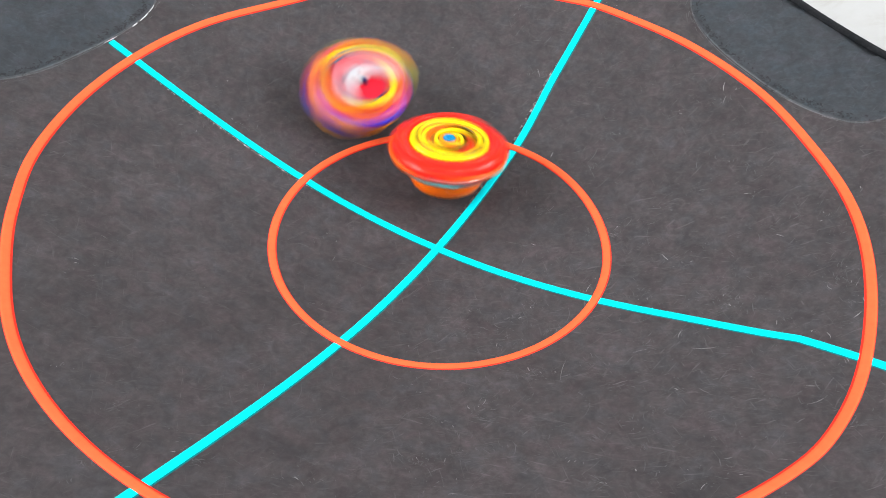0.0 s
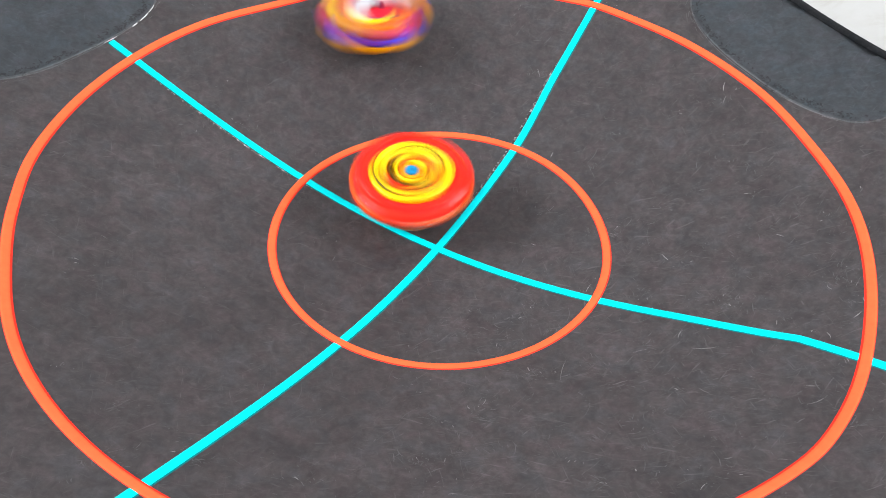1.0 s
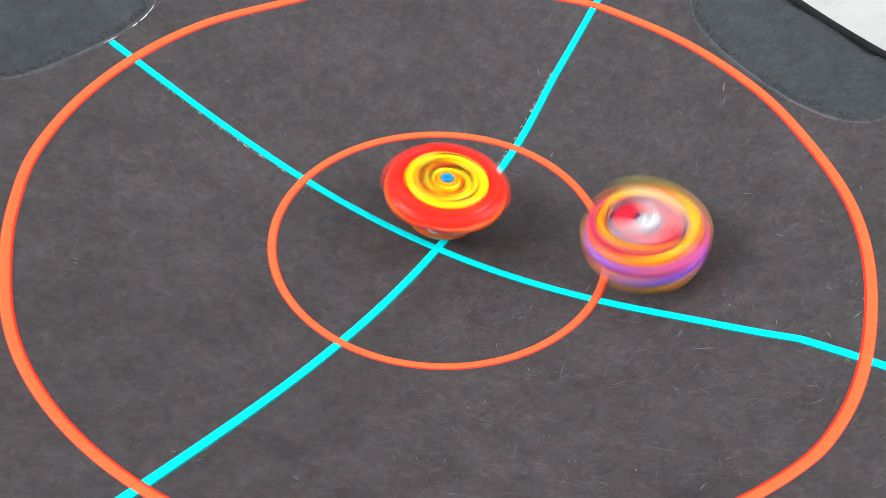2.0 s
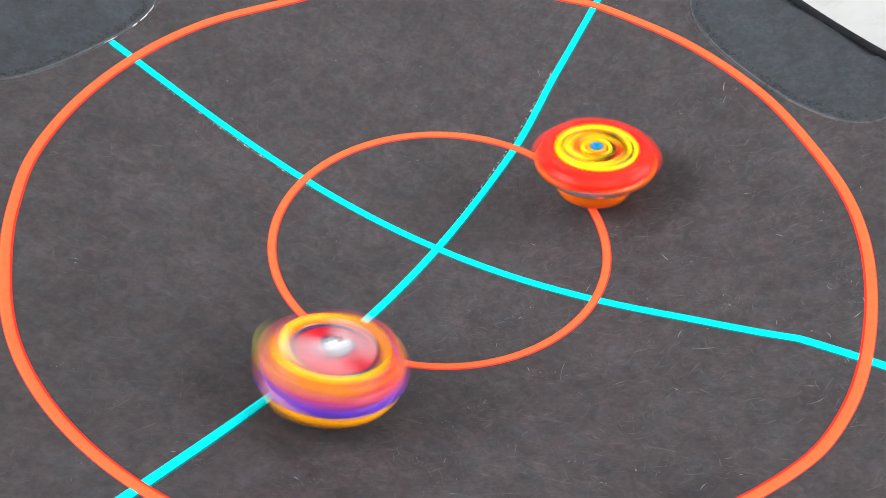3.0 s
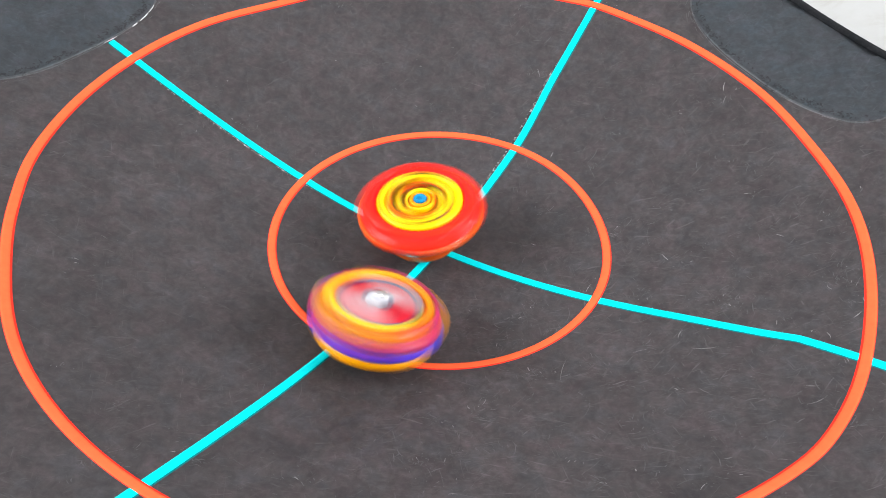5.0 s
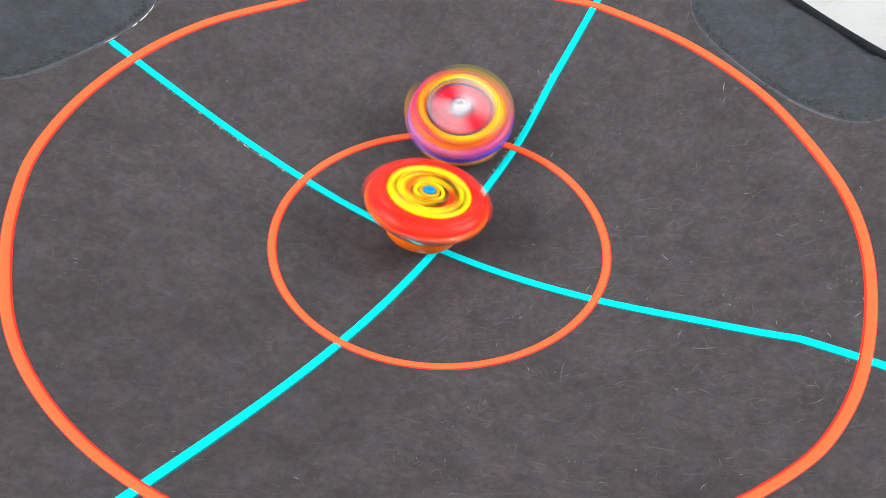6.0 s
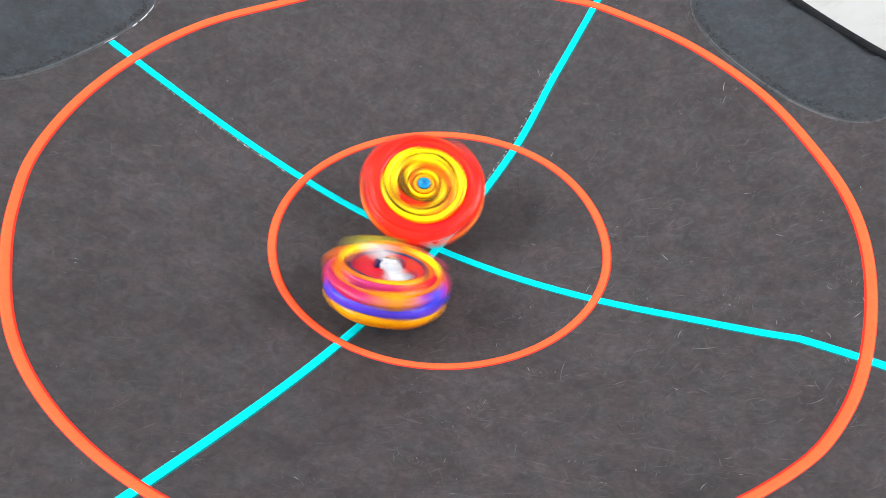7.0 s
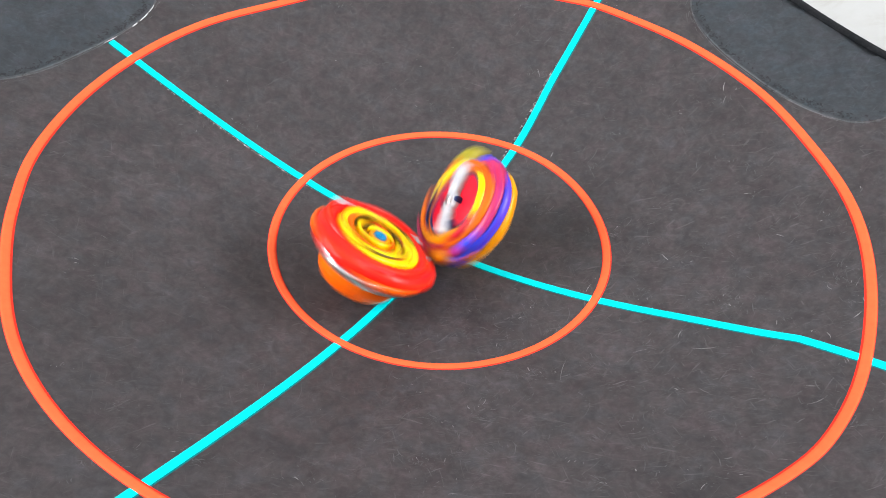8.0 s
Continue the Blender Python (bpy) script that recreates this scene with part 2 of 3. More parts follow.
def outer_ring(s):
    a = 2 * math.pi * s
    r = 2.313 + 0.072 * bell(a, -45, 17) - 0.028 * bell(a, -161, 12) - 0.035 * bell(a, 122, 11) + 0.016 * bell(a, 62, 6) + 0.006 * bell(a, -47, 4) - 0.012 * bell(a, 33, 10) - 0.030 * bell(a, 13, 13) - 0.008 * bell(a, -173, 5)
    return (UNIT * r * math.cos(a), UNIT * r * math.sin(a))


def eased(x):
    x = min(1.0, max(0.0, x))
    return x * x * (3 - 2 * x)


def long_line(s):
    u = -2.49 + s * 5.05
    a = radians(-28.6 if u < 0 else -29.1) - radians(0.7) * eased((u - 1.4) / 0.6) - radians(6.2) * max(0.0, u - 2.05)
    return (UNIT * (u * math.cos(a) + 0.004), UNIT * (u * math.sin(a) + 0.003))


def cross_line(s):
    u = -2.42 + s * 5.0
    a = radians(60.3) + radians(1.7) * eased((u - 0.9) / 0.8)
    return (UNIT * (u * math.cos(a) + 0.004), UNIT * (u * math.sin(a) + 0.003))


def shifted(curve, s0, s1, by):
    """The stretch s0 to s1 of a curve, moved sideways by a distance."""
    def moved(s):
        k = s0 + (s1 - s0) * s
        p, q = Vector(curve(k)), Vector(curve(k + 0.002))
        d = (q - p).normalized()
        return (p.x - d.y * by, p.y + d.x * by)
    return moved


def build_markings(arena):
    part("ring_marking", ribbon(lambda s: (inner_ring(s)[0] + 0.0001, inner_ring(s)[1] - 0.0002), lambda s: 0.0036, 0.00016, 220, True), RED_PAINT, arena, "red edge of the inner ring")
    part("ring_marking", ribbon(inner_ring, lambda s: 0.0031, 0.00026, 220, True), ORANGE_PAINT, arena, "neon orange inner ring line")
    part("ring_marking", ribbon(shifted(outer_ring, 0.0, 1.0, 0.00022), lambda s: 0.0040, 0.00016, 420, True), RED_PAINT, arena, "red edge of the outer ring")
    part("ring_marking", ribbon(outer_ring, lambda s: 0.0033, 0.00026, 420, True), ORANGE_PAINT, arena, "neon orange outer ring line")
    # Teal strips, set off to one side, paint each line's thin shadow.
    part("line_edge", ribbon(shifted(long_line, 0.0, 1.0, -0.0004), lambda s: 0.0036, 0.00004, 200), TEAL_SHADE, arena, "dark teal painted shadow beside a line")
    part("line_edge", ribbon(shifted(cross_line, 0.0, 1.0, -0.0004), lambda s: 0.0037, 0.00006, 200), TEAL_SHADE, arena, "dark teal painted shadow beside a line")
    part("line_marking", ribbon(long_line, lambda s: 0.0034, 0.00010, 200), CYAN_PAINT, arena, "neon cyan line across the bowl")
    part("line_marking", ribbon(cross_line, lambda s: 0.0034, 0.00012, 200), CYAN_PAINT, arena, "neon cyan line across the bowl")
    part("silver_edge", ribbon(shifted(cross_line, 0.54, 0.84, 0.0022), lambda s: 0.0015 * math.sin(math.pi * s) ** 0.4 + 0.0001, 0.00006, 120), SILVER, arena, "worn silver edge of an older line")
    part("silver_edge", ribbon(shifted(long_line, 0.06, 0.33, -0.0024), lambda s: 0.0009 * math.sin(math.pi * s) ** 0.4 + 0.0001, 0.00006, 120), SILVER, arena, "worn silver edge of an older line")


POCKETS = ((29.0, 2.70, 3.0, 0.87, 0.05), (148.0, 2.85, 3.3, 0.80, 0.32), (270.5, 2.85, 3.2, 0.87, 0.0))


def pocket_point(axis, u0, limit, half, v0, a, k, grow=0.0):
    """A point of a pocket's rounded-square outline, drawn in by k and out by grow."""
    c, s = math.cos(a), math.sin(a)
    c, s = math.copysign(abs(c) ** 0.667, c), math.copysign(abs(s) ** 0.667, s)
    u = min(u0 + ((0.35 if c < 0 else 0.6) * k + grow) * c, limit)
    v = v0 + (half * k + grow) * s
    t = radians(axis)
    return (UNIT * (u * math.cos(t) - v * math.sin(t)), UNIT * (u * math.sin(t) + v * math.cos(t)))


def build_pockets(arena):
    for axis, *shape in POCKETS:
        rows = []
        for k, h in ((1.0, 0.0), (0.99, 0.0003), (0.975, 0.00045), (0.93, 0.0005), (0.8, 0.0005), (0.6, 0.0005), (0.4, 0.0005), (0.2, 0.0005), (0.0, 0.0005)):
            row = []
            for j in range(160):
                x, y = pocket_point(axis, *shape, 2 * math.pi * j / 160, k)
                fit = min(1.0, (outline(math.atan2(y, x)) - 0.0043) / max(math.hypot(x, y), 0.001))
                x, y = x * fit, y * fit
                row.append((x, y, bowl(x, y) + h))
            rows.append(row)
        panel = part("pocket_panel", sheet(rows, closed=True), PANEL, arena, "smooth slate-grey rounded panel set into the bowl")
        dab = random.Random(int(axis))
        rag = [dab.uniform(0.1, 1.0) for k in range(201)]
        lip = lambda s: pocket_point(axis, *shape, math.pi * (0.40 + 1.2 * s), 1.0, 0.006 + 0.004 * math.sin(17 * s))
        part("lip", ribbon(lip, lambda s: 0.0003 + 0.0016 * rag[int(s * 160)] * (0.55 + 0.45 * math.cos(2 * math.pi * s)), 0.00012, 200), LIP, panel, "pale rubbed edge round the panel")
        # Thin white strips paint a highlight along this panel's edge.
        for a, span, wide in ((1.105, 0.022, 0.0004), (1.14, 0.05, 0.0005), (1.195, 0.05, 0.00022), (1.02, 0.03, 0.0002)) if axis == 148.0 else ():
            glint = lambda s: pocket_point(axis, *shape, math.pi * (a + span * s), 1.0, 0.008)
            part("lip_glint", ribbon(glint, lambda s: 0.0001 + wide * math.sin(math.pi * s) ** 0.5 * (0.6 + 0.4 * rag[int(s * 40)]), 0.0003, 40), GLINT_PAINT, panel, "white painted highlight on the panel's edge")
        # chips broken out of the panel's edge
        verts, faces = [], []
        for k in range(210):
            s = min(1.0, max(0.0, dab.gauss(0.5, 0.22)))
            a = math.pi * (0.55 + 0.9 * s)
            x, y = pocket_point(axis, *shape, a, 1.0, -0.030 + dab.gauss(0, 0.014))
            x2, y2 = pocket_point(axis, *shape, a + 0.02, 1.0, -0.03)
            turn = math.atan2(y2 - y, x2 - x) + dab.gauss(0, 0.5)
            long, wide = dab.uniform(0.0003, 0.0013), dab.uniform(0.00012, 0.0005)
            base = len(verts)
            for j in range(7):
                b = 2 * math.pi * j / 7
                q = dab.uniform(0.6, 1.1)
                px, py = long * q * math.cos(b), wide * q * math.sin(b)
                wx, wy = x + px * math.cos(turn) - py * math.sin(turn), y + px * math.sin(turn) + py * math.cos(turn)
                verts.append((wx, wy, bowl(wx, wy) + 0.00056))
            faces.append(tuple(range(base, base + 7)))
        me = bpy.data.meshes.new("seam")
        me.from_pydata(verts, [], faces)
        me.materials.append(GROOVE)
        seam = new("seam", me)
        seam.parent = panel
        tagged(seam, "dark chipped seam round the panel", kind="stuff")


def build_scratches(arena):
    """Hairline scratches and specks of dust: many short thin strips, more of them towards the near side."""
    rng = random.Random(5)
    verts, faces = [], []
    def strip(x, y, a, length, width, bend):
        base, steps = len(verts), 5
        for k in range(steps + 1):
            s = k / steps
            w = width * (0.25 + math.sin(math.pi * s)) / 2
            for side in (-1, 1):
                px, py = x - math.sin(a) * w * side, y + math.cos(a) * w * side
                verts.append((px, py, bowl(px, py) + 0.00007))
            a += bend / steps
            x += math.cos(a) * length / steps
            y += math.sin(a) * length / steps
        for k in range(steps):
            i = base + 2 * k
            faces.append((i, i + 1, i + 3, i + 2))
    for cluster in range(400):
        ang = rng.gauss(-50, 38) if rng.random() < 0.75 else rng.uniform(0, 360)
        r = UNIT * 2.5 * math.sqrt(rng.uniform(0.05, 1.0))
        cx, cy = r * math.cos(radians(ang)), r * math.sin(radians(ang))
        main = rng.uniform(0, math.pi)
        wide = rng.uniform(0.0012, 0.0055)
        for k in range(rng.choice((1, 2, 5, 14))):
            strip(cx + rng.gauss(0, wide), cy + rng.gauss(0, wide * 0.6), main + rng.gauss(0, 0.32), 0.0005 + 0.0013 * rng.expovariate(1.0), rng.uniform(0.00008, 0.00030), rng.uniform(-0.8, 0.8))
    for arc in range(16):
        ang, r = radians(rng.gauss(-45, 35)), UNIT * rng.uniform(0.9, 2.4)
        strip(r * math.cos(ang), r * math.sin(ang), rng.uniform(0, 6), rng.uniform(0.006, 0.014), rng.uniform(0.0001, 0.0002), rng.choice((-1, 1)) * rng.uniform(0.3, 1.1))
    for speck in range(260):
        r, ang = UNIT * 2.9 * math.sqrt(rng.random()), rng.uniform(0, 2 * math.pi)
        strip(r * math.cos(ang), r * math.sin(ang), rng.uniform(0, 6), rng.uniform(0.0002, 0.0005), rng.uniform(0.00015, 0.0003), 0)
    for axis, *shape in POCKETS:
        for k in range(40):
            a = math.pi * rng.uniform(0.52, 1.5)
            grow = rng.choice((0.02, 0.03, 0.012)) + rng.gauss(0, 0.008)
            x, y = pocket_point(axis, *shape, a, 1.0, grow)
            x2, y2 = pocket_point(axis, *shape, a + 0.02, 1.0, grow)
            strip(x, y, math.atan2(y2 - y, x2 - x) + rng.gauss(0, 0.12), rng.uniform(0.002, 0.006), rng.uniform(0.00006, 0.0002), 0.05)
    me = bpy.data.meshes.new("scuffing")
    me.from_pydata(verts, [], faces)
    me.materials.append(SCRATCH)
    ob = new("scuffing", me)
    ob.parent = arena
    tagged(ob, "pale hairline scratches and dust specks", kind="stuff")


def build_arena():
    arena = tagged(new("battle_arena"), "dark scratched plastic spinning-top arena with neon ring lines", "toy arena")
    build_bowl(arena)
    build_rim(arena)
    build_pockets(arena)
    build_markings(arena)
    build_scratches(arena)
    return arena


def box(bm, x0, x1, y0, y1, z0, z1):
    v = [bm.verts.new((x, y, z)) for z in (z0, z1) for x, y in ((x0, y0), (x1, y0), (x1, y1), (x0, y1))]
    for f in ((3, 2, 1, 0), (4, 5, 6, 7), (0, 1, 5, 4), (1, 2, 6, 5), (2, 3, 7, 6), (3, 0, 4, 7)):
        bm.faces.new([v[k] for k in f])


def build_room():
    t, top = 0.14, FLOOR_Z + ROOM_H
    bm = bmesh.new()
    box(bm, -ROOM_X - t, ROOM_X + t, -ROOM_Y - t, ROOM_Y + t, FLOOR_Z - 0.1, FLOOR_Z)
    tagged(part("floor", bm, FLOOR, smooth=False), "pale off-white stone floor", "floor", kind="structure")
    # Ceiling and walls are unseen, added to bounce and hem in the light.
    bm = bmesh.new()
    box(bm, -ROOM_X - t, ROOM_X + t, -ROOM_Y - t, ROOM_Y + t, top, top + 0.1)
    tagged(part("ceiling", bm, WALL, smooth=False), "unseen plain plaster ceiling, added to bounce light", "ceiling", kind="structure")
    for name, y0 in (("wall_north", ROOM_Y), ("wall_south", -ROOM_Y - t)):
        bm = bmesh.new()
        box(bm, -ROOM_X - t, ROOM_X + t, y0, y0 + t, FLOOR_Z, top)
        tagged(part(name, bm, WALL, smooth=False), "unseen plain plaster wall, added to bounce light", "wall", kind="structure")
    for name, x0 in (("wall_east", ROOM_X), ("wall_west", -ROOM_X - t)):
        bm = bmesh.new()
        box(bm, x0, x0 + t, -ROOM_Y, ROOM_Y, FLOOR_Z, SILL)
        box(bm, x0, x0 + t, -ROOM_Y, ROOM_Y, HEAD, top)
        box(bm, x0, x0 + t, -ROOM_Y, OPENING_Y - SPAN, SILL, HEAD)
        box(bm, x0, x0 + t, OPENING_Y + SPAN, ROOM_Y, SILL, HEAD)
        tagged(part(name, bm, WALL, smooth=False), "unseen added wall with an opening for a side lamp", "wall", kind="structure")


# ---- the spinning tops: each stands on its tip at its own origin ----
def build_red_top():
    top = tagged(new("spinning_top"), "red and yellow plastic spinning top with an orange base", "spinning top", "spinning tops in the arena")
    part("tip", turned([(0.0012, 0.0), (0.0028, 0.0005), (0.0038, 0.0022), (0.0042, 0.0045), (0.0052, 0.0062)], 32), ORANGE, top)
    ribs = lambda a, r, z: r * (1 + 0.02 * math.cos(9 * a))
    part("base", turned([(0.0045, 0.0034), (0.0095, 0.0036), (0.0122, 0.0043), (0.0150, 0.0061), (0.0165, 0.0090), (0.0171, 0.0125), (0.0173, 0.0167)], 108, ribs), ORANGE, top, "rounded orange base")
    part("metal_disc", turned([(0.0120, 0.0134), (0.0208, 0.0132), (0.0218, 0.0139), (0.0222, 0.0160), (0.0216, 0.0173), (0.0120, 0.0176)], 96), STEEL, top, "bright steel weight disc")

    def blades(a, r, z):
        if r < 0.0205:
            return r
        w = (a * 3 / (2 * math.pi)) % 1.0
        out = 0.885 + 0.215 * w if w < 0.8 else 1.057 - 0.172 * eased((w - 0.8) / 0.2)
        return r * (1.0 + (out - 1.0) * min(1.0, (r - 0.0205) / 0.0035))
    ring = part("attack_ring", turned_ring([(0.0170, 0.0174), (0.0206, 0.0174), (0.0237, 0.0176), (0.0254, 0.0186), (0.0260, 0.0202), (0.0259, 0.0220),
                                            (0.0251, 0.0233), (0.0232, 0.0244), (0.0196, 0.0252), (0.0180, 0.0248), (0.0170, 0.0234)], 180, blades), RED, top, "glossy red ring with three swept blades")
    for k in range(3):
        a = 2 * math.pi * k / 3
        part("ridge", spiral_block(0.0226, 0.0198, 0.0026, 0.0225, 0.0262, a + 0.3, a + 1.5), RED, ring)
        # Orange blocks stand in for the orange reflected on the ring's lower rim.
        part("orange_insert", spiral_block(0.0252, 0.0246, 0.0024, 0.0180, 0.0206, a + 0.1, a + 0.95), ORANGE, ring)
    recess = part("recess", turned([(0.0176, 0.0222), (0.0176, 0.0236), (0.0120, 0.0238), (0.0030, 0.0239)], 72), DARK_AMBER, top, "dark amber recess below the yellow blades")
    # swept blades: start and end radius, width, start, span, colour
    blade_plan = ((0.0168, 0.0152, 0.0032, 0.0, 1.7, YELLOW), (0.0170, 0.0148, 0.0030, 1.5, 1.3, YELLOW), (0.0166, 0.0156, 0.0036, 2.7, 1.2, YELLOW),
                  (0.0171, 0.0140, 0.0026, 3.7, 1.6, YELLOW), (0.0167, 0.0150, 0.0030, 5.0, 1.4, YELLOW), (0.0146, 0.0120, 0.0022, 0.7, 1.5, YELLOW),
                  (0.0140, 0.0112, 0.0024, 2.9, 1.3, YELLOW), (0.0138, 0.0124, 0.0020, 4.6, 1.0, ORANGE), (0.0128, 0.0118, 0.0048, 3.9, 1.3, YELLOW), (0.0134, 0.0122, 0.0040, 5.5, 1.0, YELLOW),
                  (0.0132, 0.0124, 0.0036, 1.9, 1.1, ORANGE))
    for k, (r0, r1, wide, a, span, colour) in enumerate(blade_plan):
        part("yellow_blade", spiral_block(r0, r1, wide, 0.0228, 0.0256 + 0.0003 * (k % 3), a, a + span), colour, recess)
    inner_plan = ((0.0112, 0.0082, 0.0026, 0.2, 1.4, RED), (0.0106, 0.0076, 0.0022, 2.0, 1.2, YELLOW), (0.0114, 0.0086, 0.0028, 3.3, 1.5, ORANGE),
                  (0.0100, 0.0074, 0.0024, 5.0, 1.1, YELLOW), (0.0082, 0.0070, 0.0014, 1.2, 1.2, OLIVE))
    for k, (r0, r1, wide, a, span, colour) in enumerate(inner_plan):
        part("inner_blade", spiral_block(r0, r1, wide, 0.0228, 0.0252 + 0.0004 * (k % 2), a, a + span), colour, recess)
    for k, (r0, r1, c) in enumerate(((0.0162, 0.0146, OLIVE), (0.0174, 0.0162, ORANGE), (0.0150, 0.0132, OLIVE), (0.0096, 0.0084, OLIVE), (0.0124, 0.0108, OLIVE), (0.0130, 0.0118, ORANGE))):
        a = 1.9 * k
        part("groove_line", spiral_block(r0, r1, 0.0007, 0.0238, 0.0264, a, a + 1.5), c, recess)
    for a, span, colour in ((0.0, 2.4, YELLOW), (3.3, 1.9, YELLOW), (5.4, 0.7, ORANGE)):
        part("inner_ring", spiral_block(0.0062, 0.0054, 0.0016, 0.0230, 0.0259, a, a + span), colour, top)
    part("collar", turned_ring([(0.0026, 0.0230), (0.0043, 0.0230), (0.0043, 0.0254), (0.0040, 0.0256), (0.0030, 0.0256), (0.0026, 0.0254)], 48), GOLD, top, "golden collar round the bolt")
    part("bolt", turned([(0.0029, 0.0235), (0.0029, 0.0259), (0.0025, 0.0264), (0.0016, 0.0264), (0.0012, 0.0258)], 6), BOLT_BLUE, top, "blue six-sided bolt")
    for piece in top.children_recursive:              # all above the base sits 2 mm higher
        if piece.name.split(".")[0] not in ("tip", "base"):
            piece.data.transform(Matrix.Translation((0, 0, 0.002)))
    return top


def build_blue_top():
    top = tagged(new("spinning_top"), "amber, pink and violet spinning top with a white bar", "spinning top", "spinning tops in the arena")
    part("tip", turned([(0.0014, 0.0), (0.0034, 0.0006), (0.0044, 0.0022), (0.0046, 0.0062), (0.0060, 0.0090)], 40), TIP_BLUE, top, "sky-blue rounded tip")
    lobes = lambda a, r, z: r * (1 + 0.015 * math.cos(6 * a))
    part("base", turned([(0.0055, 0.0074), (0.0120, 0.0064), (0.0182, 0.0067), (0.0210, 0.0080), (0.0225, 0.0105), (0.0223, 0.0130)], 108, lobes), GOLD, top, "golden yellow base")
    teeth = lambda a, r, z: r * (1 + 0.025 * math.cos(4 * a)) if r > 0.02 else r
    weight = part("weight_ring", turned_ring([(0.0160, 0.0126), (0.0220, 0.0126), (0.0231, 0.0132), (0.0236, 0.0142), (0.0237, 0.0166), (0.0230, 0.0174), (0.0160, 0.0174)], 144, teeth), VIOLET, top, "violet-blue ring")
    for k, colour in enumerate((PINK, AMBER)):
        a = math.pi * k
        part("ring_insert", arc_block(0.0205, 0.0240, 0.0142, 0.0172, a, a + 0.5, ease=0.0008), colour, weight)
    wings = lambda a, r, z: r * (1 + 0.03 * math.sin(3 * a) + 0.015 * math.sin(5 * a + 1)) if r > 0.02 else r
    part("wing_ring", turned_ring([(0.0160, 0.0174), (0.0228, 0.0175), (0.0235, 0.0180), (0.0236, 0.0188), (0.0230, 0.0198), (0.0212, 0.0206), (0.0160, 0.0206)], 144, wings), PINK, top, "pink wing ring")
    upper = part("energy_ring", turned_ring([(0.0146, 0.0202), (0.0210, 0.0203), (0.0212, 0.0212), (0.0202, 0.0226), (0.0186, 0.0236), (0.0164, 0.0238), (0.0150, 0.0230), (0.0146, 0.0218)], 144, wings), AMBER, top, "amber upper ring")
    ring_plan = ((0.0182, 0.0166, 0.0034, 0.0, 1.2, YELLOW), (0.0192, 0.0172, 0.0028, 1.3, 1.0, AMBER), (0.0178, 0.0164, 0.0030, 2.4, 1.3, GOLD), (0.0190, 0.0176, 0.0026, 3.5, 0.8, CRIMSON),
                 (0.0182, 0.0168, 0.0034, 4.3, 1.1, YELLOW), (0.0194, 0.0174, 0.0026, 5.4, 0.8, AMBER), (0.0160, 0.0154, 0.0008, 0.8, 1.6, NAVY), (0.0204, 0.0196, 0.0018, 2.0, 1.2, PINK))
    for k, (r0, r1, wide, a, span, colour) in enumerate(ring_plan):
        part("yellow_blade" if colour is YELLOW else "ring_blade", spiral_block(r0, r1, wide, 0.0218, 0.0246 + 0.0003 * (k % 3), a, a + span), colour, upper)
    for k, colour in enumerate((AMBER, PINK, CRIMSON, GOLD, VIOLET, AMBER, PINK, VIOLET)):
        a = 2 * math.pi * k / 8 + 0.4
        low = 0.0012 * (k % 3)
        part("wing", arc_block(0.0198, 0.0247 - 0.0008 * (k % 3), 0.0172 - low, 0.0226 - low, a, a + 0.46, ease=0.0012), colour, upper)
    face = part("face", turned([(0.0148, 0.0206), (0.0148, 0.0220), (0.0136, 0.0225), (0.0060, 0.0230), (0.0030, 0.0231)], 72), CRIMSON, top, "crimson centre disc")
    part("face_edge", turned_ring([(0.0138, 0.0222), (0.0147, 0.0222), (0.0147, 0.0229), (0.0143, 0.0231), (0.0138, 0.0229)], 72), NAVY, face, "navy line round the centre disc")
    part("hub", turned([(0.0043, 0.0228), (0.0043, 0.0246), (0.0036, 0.0254), (0.0016, 0.0258)], 40), WHITE, face, "white domed hub")
    # the bar lies across the centre disc, wider at its ends
    rows = []
    for k in range(25):
        x = -0.0142 + 0.0332 * k / 24
        w = 0.0025 + 0.0020 * (abs(x) / 0.0168) ** 1.2
        z = 0.0260 - 0.0014 * (abs(x) / 0.0168) ** 2
        rows.append([(x, -w, 0.0222), (x, -w, z - 0.0008), (x, -w + 0.0008, z), (x, w - 0.0008, z), (x, w, z - 0.0008), (x, w, 0.0222)])
    part("bar", sheet(rows, closed=True, ends=True), WHITE, face, "white bar across the centre")
    part("bar_end", arc_block(0.0190, 0.0250, 0.0204, 0.0252, -0.27, 0.27, ease=0.0012), LIME, face, "yellow-green end of the bar")
    for side in (0.0, math.pi):
        part("notch", arc_block(0.0036, 0.0056, 0.0226, 0.0262, side + 1.35, side + 1.8, 6), NAVY, face, "navy notch beside the hub")
    part("notch", arc_block(0.0100, 0.0136, 0.0224, 0.0252, math.pi + 0.30, math.pi + 0.52, 6), NAVY, face, "navy notch beside the bar")
    part("bolt", turned([(0.0024, 0.0245), (0.0024, 0.0262), (0.0019, 0.0266), (0.0008, 0.0266)], 6), STEEL, face, "small steel bolt")
    return top


build_room()
build_arena()
red_top = build_red_top()
blue_top = build_blue_top()

RED_RIMS = ((0.0122, 0.0043), (0.0150, 0.0061), (0.0168, 0.0090), (0.0255, 0.0220))
BLUE_RIMS = ((0.0210, 0.0080), (0.0240, 0.0135))


